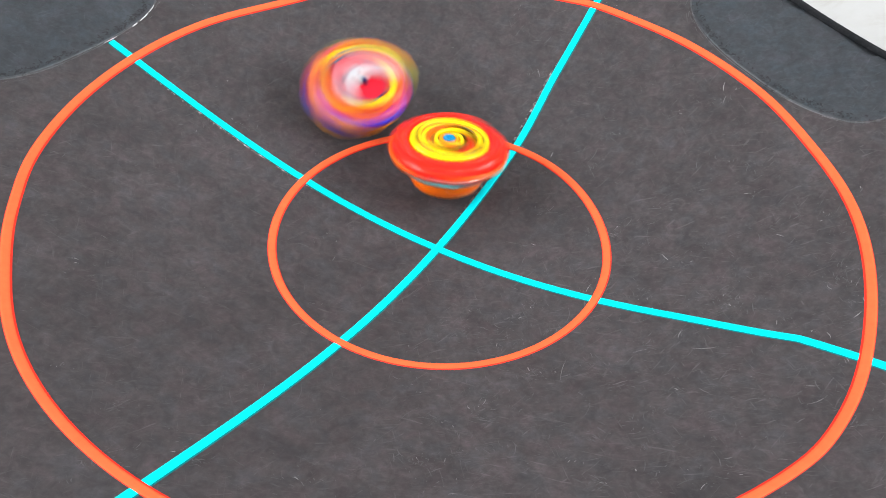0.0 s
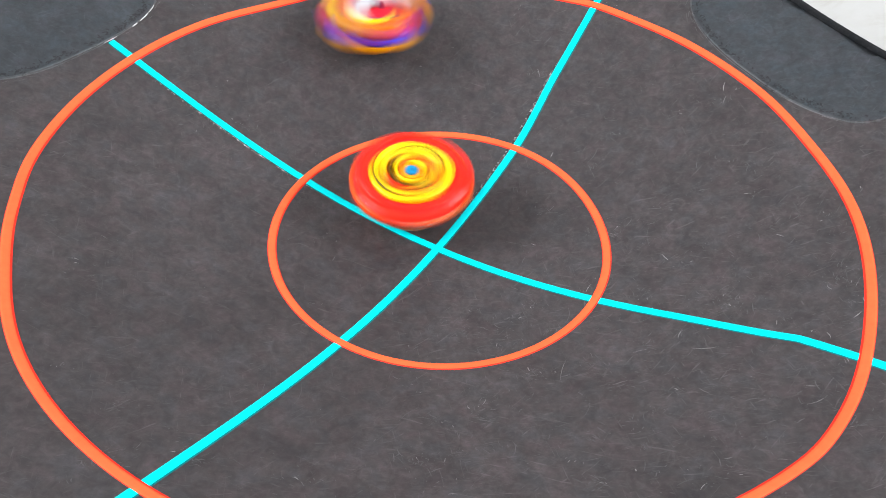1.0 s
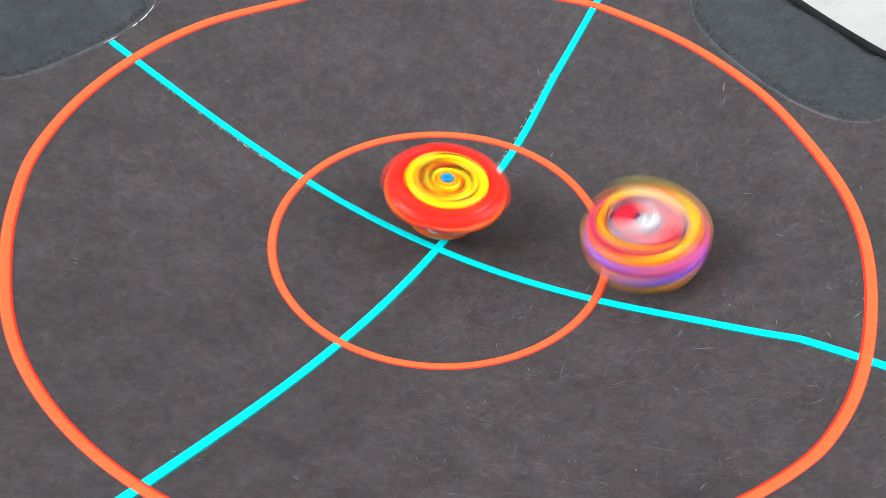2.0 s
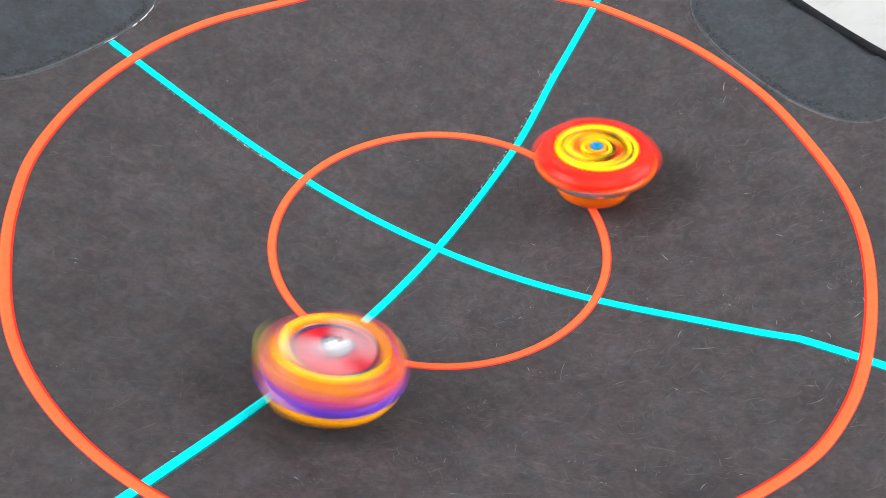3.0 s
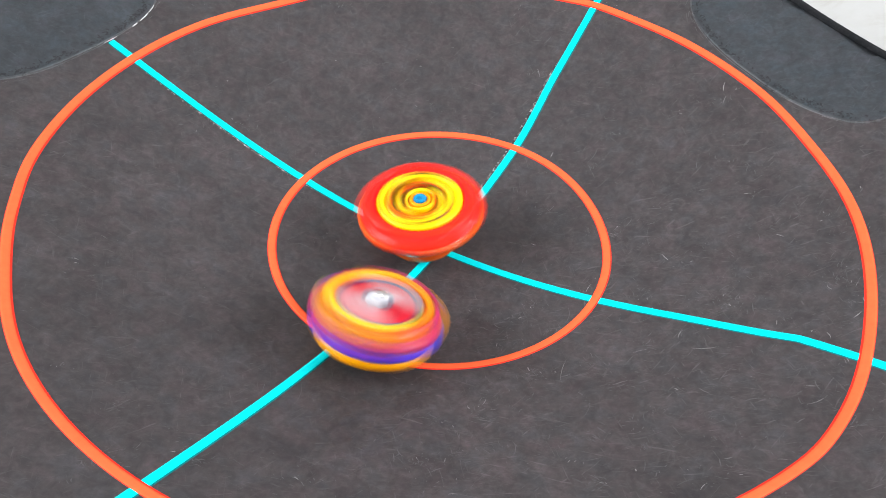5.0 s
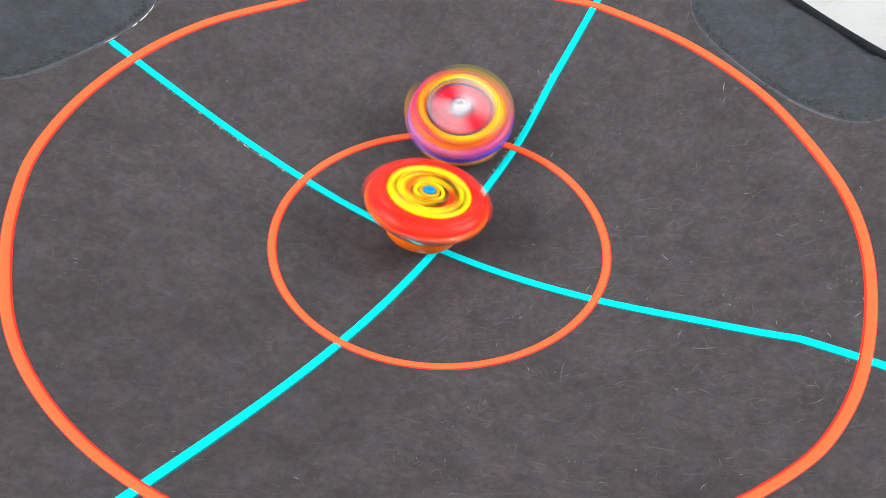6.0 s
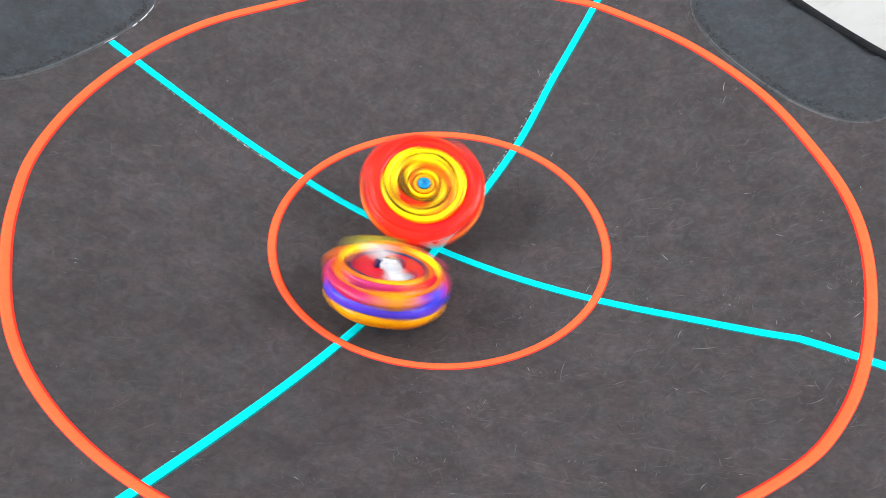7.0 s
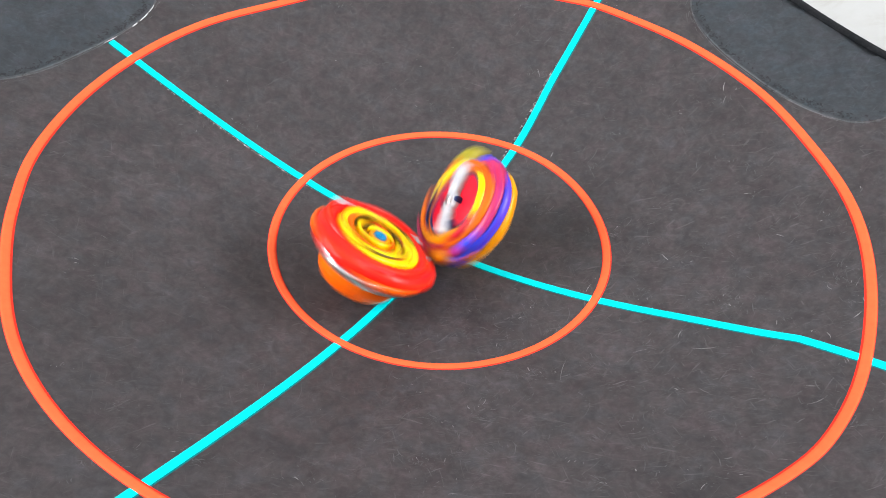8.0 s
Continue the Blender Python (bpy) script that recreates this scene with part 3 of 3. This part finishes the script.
def top_pose(rims, x, y, lean_x, lean_y):
    """A top whose tip stands at x, y on the bowl, its axis leaning by degrees towards +x and +y; when far over it rolls on a rim."""
    n = Vector((math.tan(radians(lean_x)), math.tan(radians(lean_y)), 1)).normalized()
    q = math.sqrt(1 - n.z * n.z)
    lift = max(0.0, *(r * q - z * n.z for r, z in rims))
    turn = Vector((0, 0, 1)).rotation_difference(n).to_matrix().to_4x4()
    return Matrix.Translation((x, y, bowl(x, y) + lift)) @ turn


COUNT = 240                      # steps of a thirtieth of a second


def turning(first, last, slow, phase):
    """Angles, step by step: first degrees a step, dying down to last after the time slow, and ending at phase."""
    angle, angles = 0.0, []
    for k in range(COUNT + 1):
        angles.append(angle)
        angle += first + (last - first) * eased((k / 30 - slow) / (7.2 - slow))
    return [a - angles[-1] + phase for a in angles]


def gliding(rows, angles):
    """The rows of a path, filled in step by step along a smooth curve, with a turn about the thing's own axis."""
    out = []
    for k in range(COUNT + 1):
        t = k / 30
        i = max(0, min(len(rows) - 2, sum(1 for r in rows if r[0] <= t + 1e-6) - 1))
        (t0, p0), (t1, p1) = rows[i], rows[i + 1]
        s = (t - t0) / (t1 - t0)
        before, after = rows[max(i - 1, 0)], rows[min(i + 2, len(rows) - 1)]
        d0 = (p1.translation - before[1].translation) / max(t1 - before[0], 0.05) * (t1 - t0)
        d1 = (after[1].translation - p0.translation) / max(after[0] - t0, 0.05) * (t1 - t0)
        h = (2 * s ** 3 - 3 * s ** 2 + 1, s ** 3 - 2 * s ** 2 + s, 3 * s ** 2 - 2 * s ** 3, s ** 3 - s ** 2)
        place = p0.translation * h[0] + d0 * h[1] + p1.translation * h[2] + d1 * h[3]
        place.z = max(place.z, bowl(place.x, place.y))
        turn = p0.to_quaternion().slerp(p1.to_quaternion(), s).to_matrix().to_4x4()
        out.append((t, Matrix.Translation(place) @ turn @ pose(0, 0, 0, 0, 0, angles[k])))
    return out


def spin(pieces, angles):
    for piece in pieces:
        walk(piece, [(k / 30, pose(0, 0, 0, 0, 0, angles[k])) for k in range(COUNT + 1)])


def motions():
    # the spin is shared out over a top, its parts and the small blades on them, so that no step turns too far
    walk(red_top, gliding([
        (0, top_pose(RED_RIMS, 0.0027, 0.0356, 2.1, 6.5)),
        (0.1, top_pose(RED_RIMS, 0.0026, 0.0258, 5.5, 7.1)),
        (0.2, top_pose(RED_RIMS, 0.0009, 0.0166, 7.5, -1.5)),
        (0.3, top_pose(RED_RIMS, -0.0018, 0.0076, 7.8, -6.3)),
        (0.4, top_pose(RED_RIMS, -0.0072, -0.0001, 5.7, -9.3)),
        (0.5, top_pose(RED_RIMS, -0.0167, -0.0056, 2.6, -8.8)),
        (0.6, top_pose(RED_RIMS, -0.0259, -0.0052, 1.3, -7.0)),
        (0.7, top_pose(RED_RIMS, -0.0303, -0.0014, 1.6, -3.7)),
        (0.8, top_pose(RED_RIMS, -0.0306, 0.0079, 0.6, -2.8)),
        (0.9, top_pose(RED_RIMS, -0.0230, 0.0150, 1.6, -3.3)),
        (1, top_pose(RED_RIMS, -0.0116, 0.0207, -0.1, -7.4)),
        (1.1, top_pose(RED_RIMS, -0.0027, 0.0142, 3.2, -1.2)),
        (1.2, top_pose(RED_RIMS, 0.0053, 0.0089, 1.3, -2.7)),
        (1.3, top_pose(RED_RIMS, 0.0071, -0.0013, -0.8, -4.4)),
        (1.4, top_pose(RED_RIMS, 0.0011, -0.0060, -0.1, -4.0)),
        (1.5, top_pose(RED_RIMS, -0.0016, -0.0040, -2.7, -2.6)),
        (1.6, top_pose(RED_RIMS, 0.0014, -0.0003, -0.1, 0.2)),
        (1.7, top_pose(RED_RIMS, 0.0067, 0.0049, -0.7, 2.6)),
        (1.9, top_pose(RED_RIMS, 0.0067, 0.0131, 3.1, 2.6)),
        (2.1, top_pose(RED_RIMS, -0.0041, 0.0129, 5.2, -5.9)),
        (2.3, top_pose(RED_RIMS, -0.0048, 0.0003, -1.3, -7.5)),
        (2.5, top_pose(RED_RIMS, 0.0062, -0.0169, -8.2, 2.0)),
        (2.65, top_pose(RED_RIMS, 0.0198, -0.0219, -11.4, 8.5)),
        (2.8, top_pose(RED_RIMS, 0.0369, -0.0148, -15.2, 11.7)),
        (2.9, top_pose(RED_RIMS, 0.0635, 0.0072, -4.2, 13.9)),
        (3, top_pose(RED_RIMS, 0.0676, 0.0256, -4.0, 4.8)),
        (3.1, top_pose(RED_RIMS, 0.0521, 0.0244, 0.6, 2.6)),
        (3.2, top_pose(RED_RIMS, 0.0306, 0.0232, 2.4, -4.5)),
        (3.3, top_pose(RED_RIMS, 0.0365, 0.0253, 13.9, -20.0)),
        (3.4, top_pose(RED_RIMS, 0.0468, 0.0108, 5.4, -13.3)),
        (3.5, top_pose(RED_RIMS, 0.0350, 0.0125, 14.7, -17.1)),
        (3.6, top_pose(RED_RIMS, 0.0219, 0.0074, 3.1, -8.4)),
        (3.7, top_pose(RED_RIMS, 0.0058, 0.0056, -0.7, -8.0)),
        (3.8, top_pose(RED_RIMS, -0.0011, 0.0048, -3.6, -7.0)),
        (3.9, top_pose(RED_RIMS, -0.0064, 0.0063, -4.9, -5.3)),
        (4, top_pose(RED_RIMS, -0.0086, 0.0070, -5.9, -5.0)),
        (4.1, top_pose(RED_RIMS, -0.0083, 0.0021, -4.9, 3.7)),
        (4.2, top_pose(RED_RIMS, -0.0082, 0.0020, 0.8, 7.6)),
        (4.3, top_pose(RED_RIMS, -0.0063, 0.0001, 5.5, 10.0)),
        (4.4, top_pose(RED_RIMS, -0.0047, 0.0031, 8.1, -0.1)),
        (4.5, top_pose(RED_RIMS, -0.0053, 0.0068, 15.0, -10.5)),
        (4.6, top_pose(RED_RIMS, -0.0013, 0.0017, 3.0, -9.5)),
        (4.7, top_pose(RED_RIMS, -0.0011, 0.0005, 0.2, -9.4)),
        (4.9, top_pose(RED_RIMS, -0.0039, 0.0001, -4.3, -5.6)),
        (5.1, top_pose(RED_RIMS, -0.0070, 0.0015, -4.0, 2.8)),
        (5.3, top_pose(RED_RIMS, -0.0095, 0.0024, 4.7, 6.7)),
        (5.5, top_pose(RED_RIMS, -0.0057, 0.0037, 7.3, -4.0)),
        (5.65, top_pose(RED_RIMS, 0.0004, 0.0023, -2.9, -3.9)),
        (5.8, top_pose(RED_RIMS, -0.0021, 0.0010, 0.2, 7.7)),
        (5.9, top_pose(RED_RIMS, -0.0045, 0.0007, 0.2, 13.2)),
        (6, top_pose(RED_RIMS, -0.0078, 0.0036, 8.5, 4.9)),
        (6.1, top_pose(RED_RIMS, -0.0075, 0.0062, 8.4, -0.4)),
        (6.2, top_pose(RED_RIMS, -0.0071, 0.0069, 4.6, -6.2)),
        (6.3, top_pose(RED_RIMS, -0.0091, 0.0098, -0.1, -13.0)),
        (6.4, top_pose(RED_RIMS, -0.0097, 0.0065, -1.7, -6.2)),
        (6.5, top_pose(RED_RIMS, -0.0084, 0.0083, -4.1, -8.9)),
        (6.6, top_pose(RED_RIMS, -0.0092, 0.0028, -2.8, 1.7)),
        (6.7, top_pose(RED_RIMS, -0.0088, 0.0031, -0.8, 4.5)),
        (6.8, top_pose(RED_RIMS, -0.0131, 0.0109, 8.9, 3.1)),
        (6.9, top_pose(RED_RIMS, -0.0146, 0.0225, 19.0, -23.1)),
        (7, top_pose(RED_RIMS, -0.0084, 0.0213, 4.9, -23.5)),
        (7.1, top_pose(RED_RIMS, 0.0001, 0.0245, -0.9, -21.3)),
        (7.2, top_pose(RED_RIMS, 0.0064, 0.0197, -6.6, -18.9)),
        (7.3, top_pose(RED_RIMS, 0.0151, 0.0194, -20.4, -18.0)),
        (7.4, top_pose(RED_RIMS, 0.0242, 0.0023, -17.8, -1.4)),
        (7.5, top_pose(RED_RIMS, 0.0226, -0.0116, -23.0, 19.0)),
        (7.6, top_pose(RED_RIMS, 0.0176, -0.0201, -20.9, 14.0)),
        (7.7, top_pose(RED_RIMS, 0.0016, -0.0465, -17.7, 18.3)),
        (7.8, top_pose(RED_RIMS, -0.0156, -0.0572, -4.3, 25.8)),
        (7.9, top_pose(RED_RIMS, -0.0290, -0.0471, 9.7, 23.6)),
        (8, top_pose(RED_RIMS, -0.0352, -0.0326, 30.4, 16.4)),
    ], turning(80, 60, 6.0, 0)))
    walk(blue_top, gliding([
        (0, top_pose(BLUE_RIMS, -0.0400, 0.0813, 3.7, -18.5)),
        (0.1, top_pose(BLUE_RIMS, -0.0769, 0.0264, 7.6, -10.6)),
        (0.2, top_pose(BLUE_RIMS, -0.0898, -0.0307, 9.0, -2.2)),
        (0.3, top_pose(BLUE_RIMS, -0.0651, -0.0711, 8.2, 0.8)),
        (0.4, top_pose(BLUE_RIMS, -0.0143, -0.0923, 1.7, 6.2)),
        (0.5, top_pose(BLUE_RIMS, 0.0450, -0.0800, -5.6, -4.0)),
        (0.6, top_pose(BLUE_RIMS, 0.0955, -0.0448, -10.9, 2.4)),
        (0.7, top_pose(BLUE_RIMS, 0.1166, 0.0156, -13.2, -4.1)),
        (0.8, top_pose(BLUE_RIMS, 0.0962, 0.0766, -10.2, -6.1)),
        (0.9, top_pose(BLUE_RIMS, 0.0401, 0.1192, -4.2, -8.9)),
        (1, top_pose(BLUE_RIMS, -0.0360, 0.1206, 1.5, -2.1)),
        (1.1, top_pose(BLUE_RIMS, -0.1066, 0.0858, 11.5, -7.1)),
        (1.2, top_pose(BLUE_RIMS, -0.1445, 0.0367, 13.1, -7.3)),
        (1.3, top_pose(BLUE_RIMS, -0.1529, -0.0382, 11.1, -1.2)),
        (1.4, top_pose(BLUE_RIMS, -0.1286, -0.1071, 6.8, 5.9)),
        (1.5, top_pose(BLUE_RIMS, -0.1189, -0.1464, 2.3, 0.1)),
        (1.6, top_pose(BLUE_RIMS, -0.0951, -0.0989, 7.7, 7.4)),
        (1.7, top_pose(BLUE_RIMS, -0.0425, -0.0664, 3.0, 5.0)),
        (1.8, top_pose(BLUE_RIMS, 0.0167, -0.0667, -1.9, 5.3)),
        (1.95, top_pose(BLUE_RIMS, 0.0729, -0.0356, -6.3, 1.4)),
        (2.1, top_pose(BLUE_RIMS, 0.0889, 0.0222, -6.2, -5.0)),
        (2.25, top_pose(BLUE_RIMS, 0.0592, 0.0707, -3.5, -6.4)),
        (2.4, top_pose(BLUE_RIMS, -0.0042, 0.0892, 0.4, -6.8)),
        (2.55, top_pose(BLUE_RIMS, -0.0567, 0.0512, 4.2, -5.2)),
        (2.7, top_pose(BLUE_RIMS, -0.0672, -0.0328, 5.5, 3.1)),
        (2.8, top_pose(BLUE_RIMS, -0.0540, -0.0841, 5.8, 10.8)),
        (2.9, top_pose(BLUE_RIMS, -0.0505, -0.0985, 8.4, 11.9)),
        (3, top_pose(BLUE_RIMS, -0.0345, -0.0952, 8.1, 16.5)),
        (3.1, top_pose(BLUE_RIMS, -0.0162, -0.0702, 9.4, 9.8)),
        (3.2, top_pose(BLUE_RIMS, -0.0057, -0.0257, 12.1, 6.9)),
        (3.3, top_pose(BLUE_RIMS, -0.0358, 0.0262, 32.1, -4.3)),
        (3.4, top_pose(BLUE_RIMS, -0.0541, 0.0730, 19.4, -8.1)),
        (3.5, top_pose(BLUE_RIMS, -0.0685, 0.1016, 30.7, -19.6)),
        (3.6, top_pose(BLUE_RIMS, -0.0629, 0.1138, 14.5, -9.8)),
        (3.7, top_pose(BLUE_RIMS, -0.0518, 0.1231, 9.3, -9.1)),
        (3.8, top_pose(BLUE_RIMS, -0.0319, 0.1263, 6.4, -12.4)),
        (3.9, top_pose(BLUE_RIMS, -0.0133, 0.1222, 6.4, -15.8)),
        (4, top_pose(BLUE_RIMS, 0.0100, 0.1138, 3.5, -23.9)),
        (4.1, top_pose(BLUE_RIMS, 0.0345, 0.0898, -7.3, -18.3)),
        (4.2, top_pose(BLUE_RIMS, 0.0500, 0.0619, -13.8, -13.3)),
        (4.3, top_pose(BLUE_RIMS, 0.0560, 0.0296, -17.5, -13.8)),
        (4.4, top_pose(BLUE_RIMS, 0.0557, -0.0097, -15.4, 2.2)),
        (4.5, top_pose(BLUE_RIMS, 0.0503, -0.0330, -17.6, 8.6)),
        (4.6, top_pose(BLUE_RIMS, 0.0413, -0.0534, -7.8, 11.8)),
        (4.7, top_pose(BLUE_RIMS, 0.0292, -0.0673, -6.5, 15.1)),
        (4.85, top_pose(BLUE_RIMS, 0.0054, -0.0725, 1.5, 17.3)),
        (5, top_pose(BLUE_RIMS, -0.0231, -0.0651, 9.9, 15.1)),
        (5.15, top_pose(BLUE_RIMS, -0.0489, -0.0382, 16.6, 7.2)),
        (5.3, top_pose(BLUE_RIMS, -0.0654, -0.0048, 20.8, -1.7)),
        (5.45, top_pose(BLUE_RIMS, -0.0658, 0.0266, 21.3, -9.0)),
        (5.6, top_pose(BLUE_RIMS, -0.0513, 0.0512, 17.9, -13.9)),
        (5.7, top_pose(BLUE_RIMS, -0.0393, 0.0595, 15.5, -14.8)),
        (5.8, top_pose(BLUE_RIMS, -0.0288, 0.0638, 13.3, -15.4)),
        (5.9, top_pose(BLUE_RIMS, -0.0088, 0.0673, 2.8, -20.5)),
        (6, top_pose(BLUE_RIMS, 0.0080, 0.0682, 0.7, -18.8)),
        (6.1, top_pose(BLUE_RIMS, 0.0218, 0.0584, -0.8, -15.2)),
        (6.2, top_pose(BLUE_RIMS, 0.0354, 0.0413, -4.4, -13.4)),
        (6.3, top_pose(BLUE_RIMS, 0.0507, 0.0315, -13.6, -18.3)),
        (6.4, top_pose(BLUE_RIMS, 0.0546, 0.0121, -13.9, -5.1)),
        (6.5, top_pose(BLUE_RIMS, 0.0483, -0.0004, -12.3, -7.5)),
        (6.6, top_pose(BLUE_RIMS, 0.0426, -0.0250, -12.0, 5.4)),
        (6.7, top_pose(BLUE_RIMS, 0.0253, -0.0352, -10.6, 10.6)),
        (6.8, top_pose(BLUE_RIMS, 0.0110, -0.0523, -3.8, 17.3)),
        (6.9, top_pose(BLUE_RIMS, -0.0033, -0.0510, -4.7, 21.5)),
        (7, top_pose(BLUE_RIMS, -0.0202, -0.0456, 7.0, 20.6)),
        (7.1, top_pose(BLUE_RIMS, -0.0375, -0.0405, 14.6, 20.6)),
        (7.2, top_pose(BLUE_RIMS, -0.0493, -0.0279, 21.7, 14.3)),
        (7.3, top_pose(BLUE_RIMS, -0.0525, -0.0039, 27.3, 6.1)),
        (7.4, top_pose(BLUE_RIMS, -0.0536, 0.0176, 18.3, -12.2)),
        (7.5, top_pose(BLUE_RIMS, -0.0384, 0.0259, 5.9, -32.7)),
        (7.6, top_pose(BLUE_RIMS, -0.0269, 0.0376, 11.7, -24.4)),
        (7.7, top_pose(BLUE_RIMS, -0.0047, 0.0436, -3.5, -34.8)),
        (7.8, top_pose(BLUE_RIMS, 0.0098, 0.0426, -28.2, -32.0)),
        (7.9, top_pose(BLUE_RIMS, 0.0191, 0.0257, -37.2, -25.5)),
        (8, top_pose(BLUE_RIMS, 0.0238, 0.0013, -50.0, -7.7)),
    ], turning(82, 28.5, 6.2, 0)))
    spin(red_top.children, turning(84, 30, 6.2, 20))
    spin(blue_top.children, turning(88, 28.5, 6.2, 62))
    for ring in blue_top.children:
        spin(ring.children, turning(88, 0, 5.8, 0))


motions()
